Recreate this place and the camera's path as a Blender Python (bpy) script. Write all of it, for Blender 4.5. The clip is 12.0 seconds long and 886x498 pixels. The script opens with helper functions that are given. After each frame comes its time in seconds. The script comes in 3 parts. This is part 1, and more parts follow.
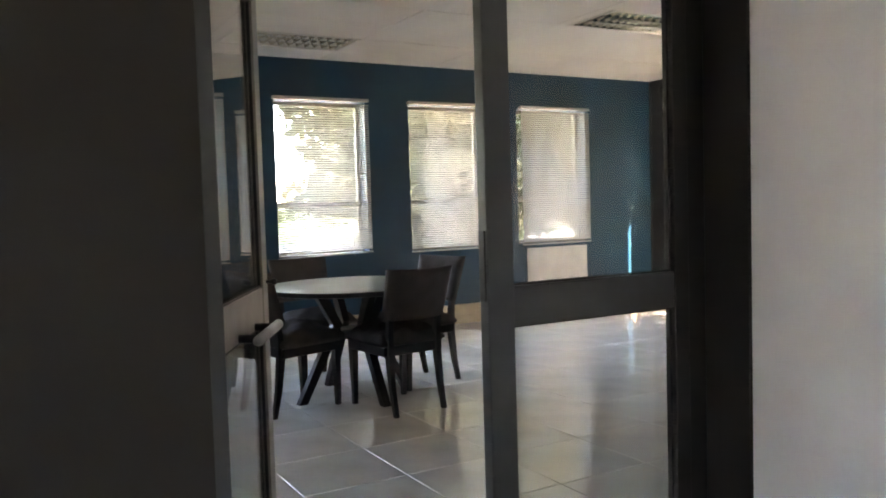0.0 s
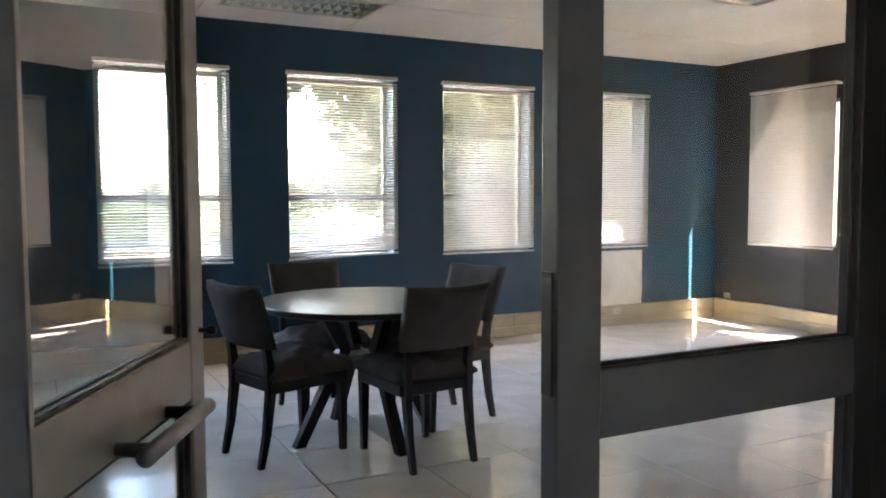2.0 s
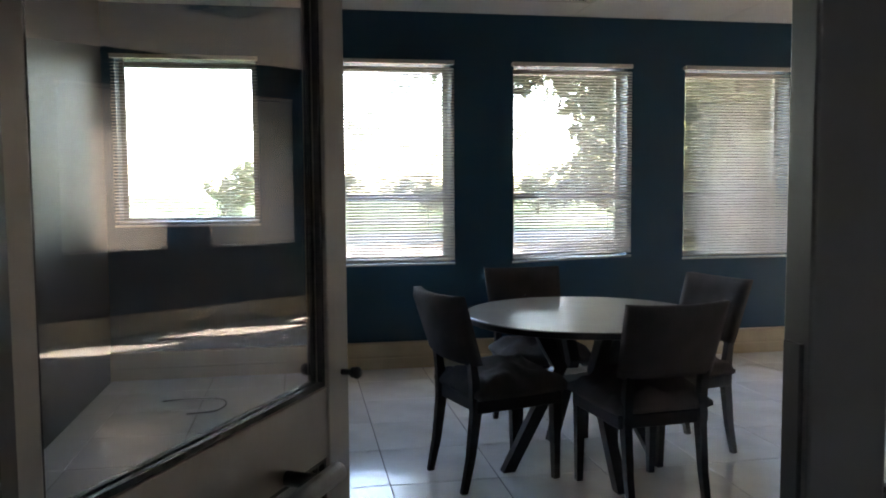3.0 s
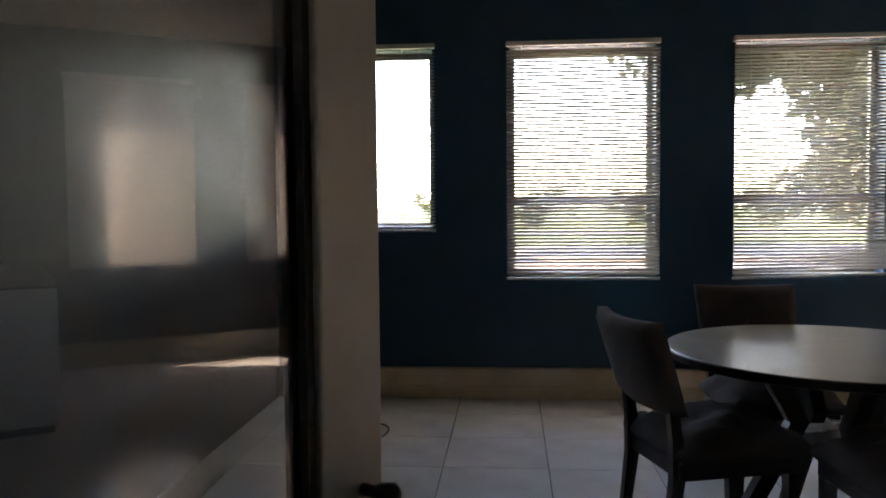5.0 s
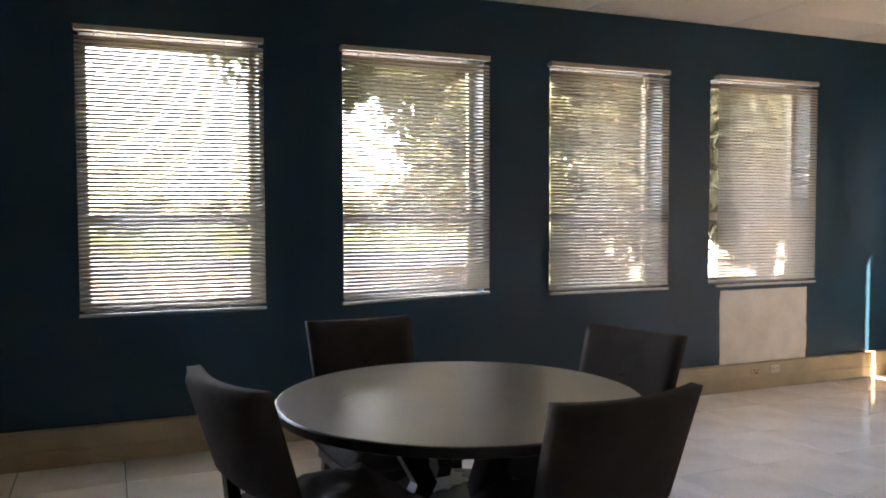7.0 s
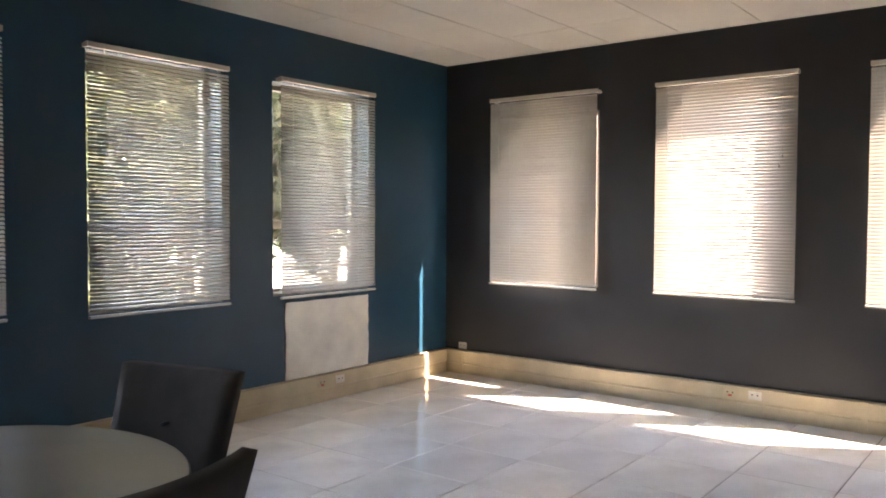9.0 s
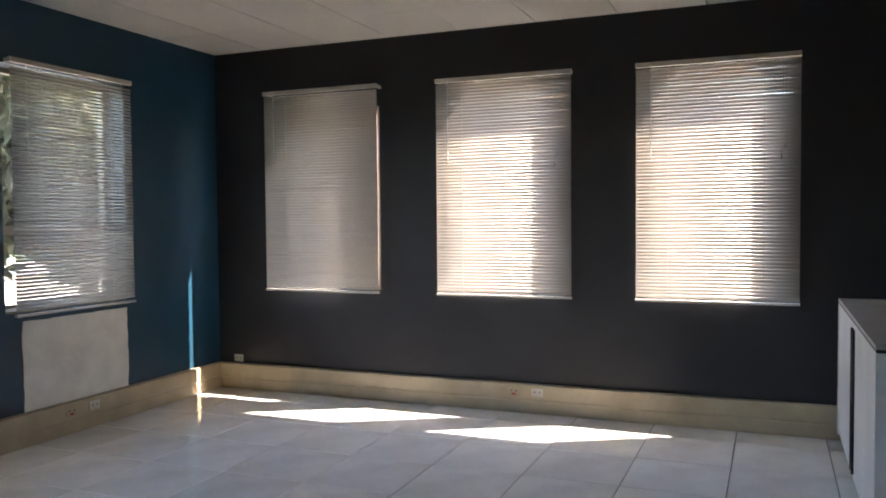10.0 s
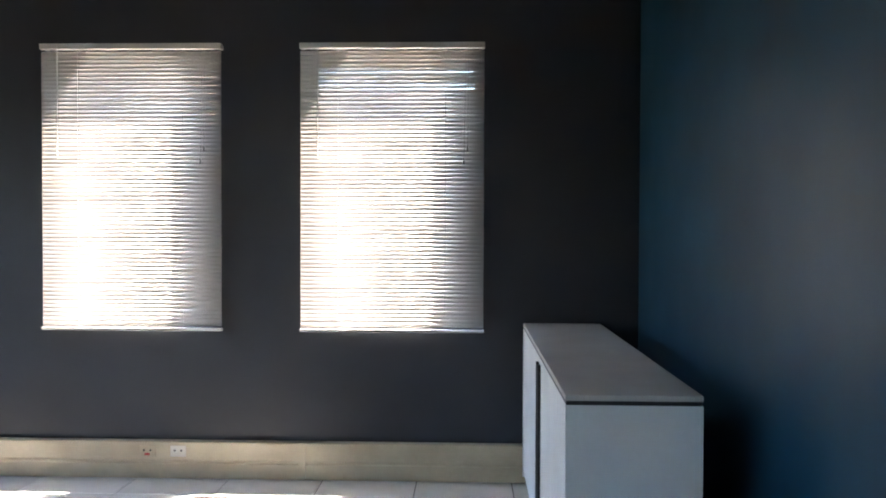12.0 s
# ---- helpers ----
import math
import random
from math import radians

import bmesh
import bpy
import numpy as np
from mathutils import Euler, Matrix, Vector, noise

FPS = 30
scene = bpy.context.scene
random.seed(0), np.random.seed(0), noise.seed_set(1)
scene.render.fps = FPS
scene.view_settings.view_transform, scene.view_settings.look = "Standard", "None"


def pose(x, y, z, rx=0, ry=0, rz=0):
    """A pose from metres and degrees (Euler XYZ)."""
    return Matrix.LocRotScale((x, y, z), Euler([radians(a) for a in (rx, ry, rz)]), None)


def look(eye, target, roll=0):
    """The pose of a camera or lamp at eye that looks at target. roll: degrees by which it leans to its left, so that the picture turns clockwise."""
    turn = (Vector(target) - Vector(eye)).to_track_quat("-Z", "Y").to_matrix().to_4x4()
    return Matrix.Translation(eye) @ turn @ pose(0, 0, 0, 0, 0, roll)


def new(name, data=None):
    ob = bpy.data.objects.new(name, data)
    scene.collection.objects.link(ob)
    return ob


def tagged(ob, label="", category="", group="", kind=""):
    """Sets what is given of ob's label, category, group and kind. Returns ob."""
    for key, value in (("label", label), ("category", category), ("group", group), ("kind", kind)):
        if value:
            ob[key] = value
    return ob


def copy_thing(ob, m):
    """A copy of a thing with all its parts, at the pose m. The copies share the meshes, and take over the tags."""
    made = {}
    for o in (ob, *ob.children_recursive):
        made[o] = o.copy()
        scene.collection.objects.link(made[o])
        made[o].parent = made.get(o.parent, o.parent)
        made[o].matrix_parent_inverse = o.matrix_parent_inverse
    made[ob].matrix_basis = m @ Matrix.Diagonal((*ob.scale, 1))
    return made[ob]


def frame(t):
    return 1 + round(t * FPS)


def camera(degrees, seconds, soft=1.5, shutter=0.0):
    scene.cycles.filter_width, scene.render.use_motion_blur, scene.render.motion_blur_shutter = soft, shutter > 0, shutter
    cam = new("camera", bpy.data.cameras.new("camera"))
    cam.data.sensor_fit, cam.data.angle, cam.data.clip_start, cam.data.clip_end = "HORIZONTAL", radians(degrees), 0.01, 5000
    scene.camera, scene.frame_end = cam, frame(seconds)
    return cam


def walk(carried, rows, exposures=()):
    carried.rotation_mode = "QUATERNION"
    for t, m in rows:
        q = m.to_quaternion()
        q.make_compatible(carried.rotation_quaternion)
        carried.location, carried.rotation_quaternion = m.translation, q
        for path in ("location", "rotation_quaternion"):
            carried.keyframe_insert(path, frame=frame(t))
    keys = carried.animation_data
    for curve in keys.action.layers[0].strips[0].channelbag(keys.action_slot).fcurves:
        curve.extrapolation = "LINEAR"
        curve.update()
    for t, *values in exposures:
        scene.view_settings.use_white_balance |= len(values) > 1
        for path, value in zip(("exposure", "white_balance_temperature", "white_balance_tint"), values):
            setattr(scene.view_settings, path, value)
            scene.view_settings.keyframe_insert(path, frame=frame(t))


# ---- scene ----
cam = camera(57.6, 12.0, soft=1.9)
PATH = [
    (0, (0.783, 0.825, 1.284), (1.773, 2.559, 1.174), -1.7),
    (0.5, (0.871, 1.094, 1.288), (1.928, 2.787, 1.171), -1.7),
    (1, (0.997, 1.298, 1.286), (2.031, 3.005, 1.157), -1.5),
    (1.5, (1.18, 1.509, 1.313), (2.127, 3.267, 1.197), -0.6),
    (2, (1.312, 1.75, 1.331), (2.224, 3.526, 1.199), -0.2),
    (2.5, (1.437, 1.945, 1.349), (2.186, 3.793, 1.192), -0.6),
    (3, (1.575, 2.106, 1.367), (1.922, 4.07, 1.223), -0.4),
    (3.5, (1.664, 2.306, 1.344), (1.744, 4.3, 1.207), 0.1),
    (5.5, (1.796, 3.06, 1.288), (1.621, 5.051, 1.189), -0.6),
    (6, (1.807, 3.235, 1.287), (1.958, 5.227, 1.189), -1.3),
    (6.5, (1.841, 3.39, 1.32), (2.368, 5.317, 1.222), -1.0),
    (8.5, (2.169, 3.757, 1.38), (3.496, 5.251, 1.312), 0.9),
    (9, (2.26, 3.87, 1.38), (3.845, 5.087, 1.301), 0.2),
    (9.5, (2.366, 3.976, 1.38), (4.118, 4.935, 1.295), -0.4),
    (10, (2.562, 4.013, 1.375), (4.411, 4.77, 1.298), -0.5),
    (10.5, (2.79, 4.015, 1.363), (4.73, 4.5, 1.317), 0.1),
    (11, (3.056, 4.003, 1.366), (5.044, 4.221, 1.322), 0.2),
    (11.5, (3.306, 3.98, 1.359), (5.304, 4.067, 1.316), 0.1),
    (12, (3.622, 3.933, 1.359), (5.621, 3.999, 1.316), 0.2),
]
EXPOSURES = [(0, 6.1, 8400, 23), (1.5, 6.2, 8000, 23), (2.5, 5.9, 7800, 22), (3.4, 4.95, 7500, 20), (4.5, 4.85, 8000, 27), (6.5, 5.35, 9200, 30),
             (7.5, 5.5, 9100, 27), (8.5, 5.7, 8600, 25), (9.5, 4.85, 7600, 22), (10.5, 4.5, 6900, 19), (11.2, 4.85, 6700, 18), (12, 5.2, 6500, 17)]
walk(cam, [(t, look(eye, target, roll)) for t, eye, target, roll in PATH], EXPOSURES)

# ---- world, sun, exposure ----
SUN_FROM = Vector((0.56, -1.0, 1.62)).normalized()
world = bpy.data.worlds.new("sky")
scene.world = world
world.use_nodes = True
wn = world.node_tree
bg = wn.nodes["Background"]
sky = wn.nodes.new("ShaderNodeTexSky")
sky.sky_type = 'NISHITA'
sky.sun_disc = False
sky.sun_elevation = math.asin(SUN_FROM.z)
sky.sun_rotation = math.atan2(SUN_FROM.x, SUN_FROM.y)
wn.links.new(sky.outputs[0], bg.inputs[0])
bg.inputs[1].default_value = 0.15
sun_data = bpy.data.lights.new("sun", 'SUN')
sun_data.energy = 2.0
sun_data.angle = radians(0.5)
sun_data.color = (1.0, 0.95, 0.87)
sun = new("sun", sun_data)
sun.matrix_world = look(SUN_FROM * 30, (0, 0, 0))


# ---- materials ----
def mat(name, color, rough=0.6, metal=0.0, vary=0.12, scale=6.0, bump=0.05, bscale=60.0, spec=0.5, per_object=0.0, tint=None):
    """Principled surface with two scales of colour variation, uneven gloss and fine relief."""
    m = bpy.data.materials.new(name)
    m.use_nodes = True
    n, l = m.node_tree.nodes, m.node_tree.links
    p = n["Principled BSDF"]
    p.inputs["Metallic"].default_value = metal
    p.inputs["Specular IOR Level"].default_value = spec
    tc = n.new("ShaderNodeTexCoord")
    big = n.new("ShaderNodeTexNoise")
    big.inputs["Scale"].default_value = scale
    big.inputs["Detail"].default_value = 6
    fine = n.new("ShaderNodeTexNoise")
    fine.inputs["Scale"].default_value = bscale
    fine.inputs["Detail"].default_value = 4
    for t in (big, fine):
        l.new(tc.outputs["Object"], t.inputs["Vector"])
    mix = n.new("ShaderNodeMix")
    mix.data_type = 'RGBA'
    c2 = tint or tuple(c * (1 - 2 * vary) for c in color)
    mix.inputs["A"].default_value = (*[min(1, c * (1 + vary * 0.5)) for c in color], 1)
    mix.inputs["B"].default_value = (*c2, 1)
    ramp = n.new("ShaderNodeMapRange")
    ramp.inputs["From Min"].default_value, ramp.inputs["From Max"].default_value = 0.3, 0.75
    l.new(big.outputs["Fac"], ramp.inputs["Value"])
    l.new(ramp.outputs[0], mix.inputs["Factor"])
    hsv = n.new("ShaderNodeHueSaturation")
    l.new(mix.outputs["Result"], hsv.inputs["Color"])
    val = n.new("ShaderNodeMath")
    val.operation = 'MULTIPLY_ADD'
    val.inputs[1].default_value = vary
    val.inputs[2].default_value = 1 - vary / 2
    l.new(fine.outputs["Fac"], val.inputs[0])
    last = val.outputs[0]
    if per_object:
        info = n.new("ShaderNodeObjectInfo")
        add = n.new("ShaderNodeMath")
        add.operation = 'MULTIPLY_ADD'
        add.inputs[1].default_value = per_object
        l.new(info.outputs["Random"], add.inputs[0])
        l.new(last, add.inputs[2])
        last = add.outputs[0]
    l.new(last, hsv.inputs["Value"])
    l.new(hsv.outputs[0], p.inputs["Base Color"])
    rr = n.new("ShaderNodeMapRange")
    rr.inputs["To Min"].default_value, rr.inputs["To Max"].default_value = max(0.02, rough * 0.8), min(1, rough * 1.2)
    l.new(big.outputs["Fac"], rr.inputs["Value"])
    l.new(rr.outputs[0], p.inputs["Roughness"])
    if bump:
        b = n.new("ShaderNodeBump")
        b.inputs["Strength"].default_value = bump
        b.inputs["Distance"].default_value = 0.01
        l.new(fine.outputs["Fac"], b.inputs["Height"])
        l.new(b.outputs[0], p.inputs["Normal"])
    return m


def glass_mat(name, tint=(0.93, 0.95, 0.95), ior=1.5, haze=0.0):
    m = bpy.data.materials.new(name)
    m.use_nodes = True
    n, l = m.node_tree.nodes, m.node_tree.links
    n.remove(n["Principled BSDF"])
    clear = n.new("ShaderNodeBsdfTransparent")
    clear.inputs[0].default_value = (*tint, 1)
    body = clear.outputs[0]
    if haze:
        dust = n.new("ShaderNodeBsdfDiffuse")
        dust.inputs[0].default_value = (0.7, 0.7, 0.68, 1)
        noise_t = n.new("ShaderNodeTexNoise")
        noise_t.inputs["Scale"].default_value = 3
        amount = n.new("ShaderNodeMath")
        amount.operation = 'MULTIPLY'
        amount.inputs[1].default_value = haze * 2
        l.new(noise_t.outputs["Fac"], amount.inputs[0])
        mx = n.new("ShaderNodeMixShader")
        l.new(amount.outputs[0], mx.inputs[0])
        l.new(body, mx.inputs[1])
        l.new(dust.outputs[0], mx.inputs[2])
        body = mx.outputs[0]
    gloss = n.new("ShaderNodeBsdfGlossy")
    gloss.inputs["Roughness"].default_value = 0.01
    lw = n.new("ShaderNodeLayerWeight")
    power = n.new("ShaderNodeMath")
    power.operation = 'POWER'
    power.inputs[1].default_value = 4.0
    l.new(lw.outputs["Facing"], power.inputs[0])
    fr = n.new("ShaderNodeMath")
    fr.operation = 'MULTIPLY_ADD'
    f0 = ((ior - 1) / (ior + 1)) ** 2
    fr.inputs[1].default_value = 1 - f0
    fr.inputs[2].default_value = f0
    l.new(power.outputs[0], fr.inputs[0])
    lw.inputs[0].default_value = 0.5
    mx = n.new("ShaderNodeMixShader")
    l.new(fr.outputs[0], mx.inputs[0])
    l.new(body, mx.inputs[1])
    l.new(gloss.outputs[0], mx.inputs[2])
    l.new(mx.outputs[0], n["Material Output"].inputs[0])
    return m


M_BLUE = mat("blue_paint", (0.008, 0.05, 0.085), 0.42, vary=0.1, scale=2, bump=0.02, bscale=150, spec=0.42)
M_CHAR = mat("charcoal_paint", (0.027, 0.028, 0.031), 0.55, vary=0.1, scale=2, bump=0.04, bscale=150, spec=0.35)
M_PART = mat("dark_brown_paint", (0.03, 0.028, 0.022), 0.6, vary=0.1, scale=2, bump=0.04, bscale=150, spec=0.3)
M_WALL_END = mat("near_black_strip", (0.017, 0.017, 0.014), 0.6, vary=0.1, scale=2, bump=0.04, bscale=150, spec=0.3)
M_WHITE = mat("white_paint", (0.8, 0.79, 0.76), 0.6, vary=0.05, scale=2, bump=0.1, bscale=120)
M_PATCH = mat("bare_plaster", (0.72, 0.69, 0.62), 0.8, vary=0.1, scale=5, bump=0.25, bscale=60)
M_CEIL = mat("ceiling_tile", (0.74, 0.705, 0.64), 0.85, vary=0.06, scale=1.2, bump=0.3, bscale=200)
M_JOINT = mat("joint_shadow", (0.2, 0.19, 0.17), 0.9)
M_TILE = mat("porcelain_tile", (0.84, 0.81, 0.75), 0.11, vary=0.1, scale=3, bump=0.01, bscale=40, spec=1.0, per_object=0.08)
M_GROUT = mat("grout", (0.16, 0.15, 0.14), 0.9, bump=0.3)
M_TRUNK = mat("beige_trunking", (0.46, 0.38, 0.25), 0.35, vary=0.12, scale=4, bump=0.03)
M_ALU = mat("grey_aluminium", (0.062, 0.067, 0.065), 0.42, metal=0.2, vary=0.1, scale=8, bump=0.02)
# Same aluminium in a darker tone, for the end and wall posts.
M_ALUD = mat("darker_grey_aluminium", (0.022, 0.023, 0.02), 0.45, metal=0.2, vary=0.1, scale=8, bump=0.02)
M_ALUL = mat("natural_aluminium", (0.25, 0.24, 0.215), 0.4, metal=0.5, vary=0.08, scale=8, bump=0.02)
M_GASKET = mat("black_gasket", (0.012, 0.012, 0.012), 0.6)
M_STEEL = mat("brushed_steel", (0.3, 0.29, 0.275), 0.36, metal=1.0, vary=0.08, scale=20)
M_DARKMETAL = mat("dark_metal", (0.03, 0.03, 0.03), 0.4, metal=0.6)
M_SLAT = mat("cream_slat", (0.68, 0.64, 0.58), 0.45, vary=0.04, scale=4, bump=0)
# Translucency stands in for light bounced between the opaque aluminium slats.
sl = M_SLAT.node_tree
slat_bounce, slat_mix = sl.nodes.new("ShaderNodeBsdfTranslucent"), sl.nodes.new("ShaderNodeMixShader")
slat_bounce.inputs[0].default_value = (0.82, 0.77, 0.7, 1)
slat_mix.inputs[0].default_value = 0.14
sl.links.new(sl.nodes["Principled BSDF"].outputs[0], slat_mix.inputs[1])
sl.links.new(slat_bounce.outputs[0], slat_mix.inputs[2])
sl.links.new(slat_mix.outputs[0], sl.nodes["Material Output"].inputs[0])
M_RAIL = mat("cream_rail", (0.58, 0.54, 0.47), 0.45, vary=0.04, scale=4, bump=0)
M_CORD = mat("cord", (0.8, 0.78, 0.72), 0.8)
M_WINFRAME = mat("bronze_window_frame", (0.3, 0.26, 0.2), 0.45, vary=0.1, bump=0.02)
M_WOOD = mat("dark_stained_wood", (0.015, 0.0115, 0.0095), 0.35, vary=0.25, scale=9, bump=0.05, bscale=80)
M_TABLE = mat("brown_tabletop", (0.3, 0.265, 0.22), 0.3, vary=0.03, scale=5, bump=0, spec=0.8)
M_FABRIC = mat("grey_brown_fabric", (0.078, 0.068, 0.064), 0.9, vary=0.1, scale=10, bump=0.5, bscale=350, spec=0.2)
M_CAB = mat("light_grey_cabinet", (0.82, 0.82, 0.8), 0.45, vary=0.05, scale=3, bump=0.03)
M_CABTOP = mat("cabinet_top", (0.52, 0.49, 0.45), 0.4, vary=0.06, scale=3, bump=0.03)
M_BLACK = mat("black_trim", (0.015, 0.015, 0.016), 0.45)
M_PLASTIC = mat("white_plastic", (0.6, 0.57, 0.5), 0.35)
M_RED = mat("red_plastic", (0.45, 0.05, 0.04), 0.4)
M_LOUVRE = mat("louvre_aluminium", (0.92, 0.88, 0.8), 0.1, metal=1.0, vary=0.05)
M_TRAY = mat("fitting_tray", (0.3, 0.28, 0.25), 0.45, metal=0.6)
M_TUBE = mat("lamp_tube", (0.75, 0.75, 0.72), 0.4)
M_CABLE = mat("dark_cable", (0.03, 0.028, 0.026), 0.6)
M_PAPER = mat("paper", (0.75, 0.74, 0.7), 0.8)
M_GRASS = mat("grass", (0.06, 0.105, 0.035), 0.9, vary=0.3, scale=1.2, bump=0.5, bscale=30, tint=(0.095, 0.1, 0.045))
M_PAVE = mat("pale_paving", (0.42, 0.37, 0.32), 0.9, vary=0.15, scale=1.5, bump=0.2, bscale=40)
M_ASPH = mat("asphalt", (0.09, 0.09, 0.09), 0.9, vary=0.2, scale=2, bump=0.3)
M_LEAF = mat("leaf", (0.05, 0.062, 0.032), 0.6, vary=0.3, scale=3, bump=0, tint=(0.06, 0.055, 0.028))
lt = M_LEAF.node_tree
thin, mixed = lt.nodes.new("ShaderNodeBsdfTranslucent"), lt.nodes.new("ShaderNodeMixShader")
thin.inputs[0].default_value = (0.13, 0.145, 0.08, 1)
lt.links.new(lt.nodes["Principled BSDF"].outputs[0], mixed.inputs[1])
lt.links.new(thin.outputs[0], mixed.inputs[2])
lt.links.new(mixed.outputs[0], lt.nodes["Material Output"].inputs[0])
M_BARK = mat("bark", (0.13, 0.1, 0.075), 0.9, vary=0.3, scale=9, bump=0.6, bscale=30)
M_BRICK = mat("orange_render", (0.5, 0.3, 0.18), 0.8, vary=0.15, scale=3, bump=0.2, bscale=50)
M_PALE = mat("pale_render", (0.72, 0.7, 0.7), 0.8, vary=0.08, scale=2, bump=0.2)
M_ROOF = mat("roof_sheet", (0.35, 0.3, 0.28), 0.6, vary=0.12, scale=2)
G_DOOR = glass_mat("door_glass", (0.9, 0.92, 0.92), 1.75, 0.006)
G_SIDE = glass_mat("sidelight_glass", (0.95, 0.96, 0.96), 1.45, 0.003)
G_WIN = glass_mat("window_glass", (0.93, 0.95, 0.94), 1.45)


# ---- mesh helpers ----
def box(bm, x0, y0, z0, x1, y1, z1, bev=0.0):
    vs = [bm.verts.new((x, y, z)) for x in (x0, x1) for y in (y0, y1) for z in (z0, z1)]
    fs = [bm.faces.new([vs[i] for i in q]) for q in ((0, 1, 3, 2), (4, 6, 7, 5), (0, 4, 5, 1), (2, 3, 7, 6), (0, 2, 6, 4), (1, 5, 7, 3))]
    if bev:
        es = list({e for f in fs for e in f.edges})
        bmesh.ops.bevel(bm, geom=es, offset=bev, segments=2, affect='EDGES', profile=0.5)
    return bm


def box_bm(*a, bev=0.0):
    return box(bmesh.new(), *a, bev=bev)


def tube(bm, pts, radii, seg=10, flat=(1, 1)):
    """A swept round or oval section along pts, capped."""
    rings = []
    pts = [Vector(p) for p in pts]
    for i, p in enumerate(pts):
        d = (pts[min(i + 1, len(pts) - 1)] - pts[max(i - 1, 0)]).normalized()
        u = d.cross(Vector((0, 1, 0) if abs(d.y) < 0.9 else (1, 0, 0))).normalized()
        v = d.cross(u)
        r = radii[i] if isinstance(radii, (list, tuple)) else radii
        rings.append([bm.verts.new(p + r * (u * flat[0] * math.cos(a) + v * flat[1] * math.sin(a))) for a in (2 * math.pi * k / seg for k in range(seg))])
    for a, b in zip(rings, rings[1:]):
        for k in range(seg):
            bm.faces.new((a[k], a[(k + 1) % seg], b[(k + 1) % seg], b[k]))
    bm.faces.new(rings[0][::-1])
    bm.faces.new(rings[-1])
    return bm


def square_leg(bm, pts, halves):
    rings = []
    for p, (hx, hy) in zip(pts, halves):
        rings.append([bm.verts.new(Vector(p) + Vector((sx * hx, sy * hy, 0))) for sx, sy in ((-1, -1), (1, -1), (1, 1), (-1, 1))])
    for a, b in zip(rings, rings[1:]):
        for k in range(4):
            bm.faces.new((a[k], a[(k + 1) % 4], b[(k + 1) % 4], b[k]))
    bm.faces.new(rings[0][::-1])
    bm.faces.new(rings[-1])
    return bm


def finish(name, bm, material, smooth=False):
    bmesh.ops.recalc_face_normals(bm, faces=bm.faces)
    me = bpy.data.meshes.new(name)
    bm.to_mesh(me)
    bm.free()
    me.materials.append(material)
    if smooth:
        for p in me.polygons:
            p.use_smooth = True
    return me


def part(name, bm, material, parent=None, label="", smooth=False):
    ob = new(name, finish(name, bm, material, smooth))
    if parent is not None:
        ob.parent = parent
    if label:
        tagged(ob, label)
    return ob


def thing(name, label, category, m=None, group="", kind=""):
    ob = new(name)
    if m is not None:
        ob.matrix_basis = m
    return tagged(ob, label, category, group, kind)


def structure(name, bm, material, label, category):
    return tagged(part(name, bm, material), label, category, kind="structure")


# ---- plan ----
XL, XD = 0.2, 8.0          # room: far side wall and charcoal window wall
YP, YR, YB = 2.86, 3.02, 8.24   # partition (passage face, room face), blue window wall
ZC = 2.715
T, TE = 0.24, 0.09         # outer wall thickness, blue and charcoal wall
ZB0, ZB1 = 0.80, 2.35      # blinds, blue wall
ZD0, ZD1 = 0.815, 2.37     # blinds, charcoal wall
BLUE_BLINDS = [(0.27, 1.29, 1.12), (1.756, 2.745, ZB0), (3.202, 4.18, ZB0), (4.627, 5.593, ZB0), (6.03, 7.0, ZB0)]
DARK_BLINDS = [(6.724, 7.717), (5.275, 6.268), (3.855, 4.85)]


def pierced_wall(a0, a1, z1, holes, face, thick, along):
    """A wall along x or y from a0 to a1 with rectangular holes (a0, a1, z0, z1) right through."""
    bm = bmesh.new()

    def block(u0, u1, w0, w1):
        if u1 - u0 < 1e-4 or w1 - w0 < 1e-4:
            return
        if along == "x":
            box(bm, u0, face, w0, u1, face + thick, w1)
        else:
            box(bm, face, u0, w0, face + thick, u1, w1)
    u = a0
    for h0, h1, w0, w1 in sorted(holes):
        block(u, h0, 0, z1)
        block(h0, h1, 0, w0)
        block(h0, h1, w1, z1)
        u = h1
    block(u, a1, 0, z1)
    return bm


IN, INL = 0.022, 0.05
blue_holes = [(a + IN, b - IN, z + 0.02, ZB1 - 0.03) for a, b, z in BLUE_BLINDS]
blue_holes[4] = (BLUE_BLINDS[4][0] - 0.03, BLUE_BLINDS[4][1] - IN, ZB0 + 0.02, ZB1 - 0.03)
INS, TOPS = (0.078, INL, INL), (ZD1 - 0.15, ZD1 - 0.03, ZD1 - 0.03)
dark_holes = [(a + IN, b - e, ZD0 + 0.02, z) for (a, b), e, z in zip(DARK_BLINDS, INS, TOPS)]
structure("wall_north", pierced_wall(XL - 0.15, XD + TE, ZC + 0.3, blue_holes, YB, T, "x"), M_BLUE, "deep petrol blue painted wall with five windows", "wall")
structure("wall_east", pierced_wall(YR - 0.16, YB, ZC + 0.3, dark_holes, XD, TE, "y"), M_CHAR, "charcoal painted wall with three blinded windows", "wall")
structure("wall_west", box_bm(XL - 0.15, YR, 0, XL, YB, ZC + 0.3), M_CHAR, "plain charcoal painted wall", "wall")
structure("wall_south", box_bm(3.05, YP, 0, XD, YR, ZC + 0.3), M_BLUE, "petrol blue painted wall behind the cabinet", "wall")
bm = bmesh.new()
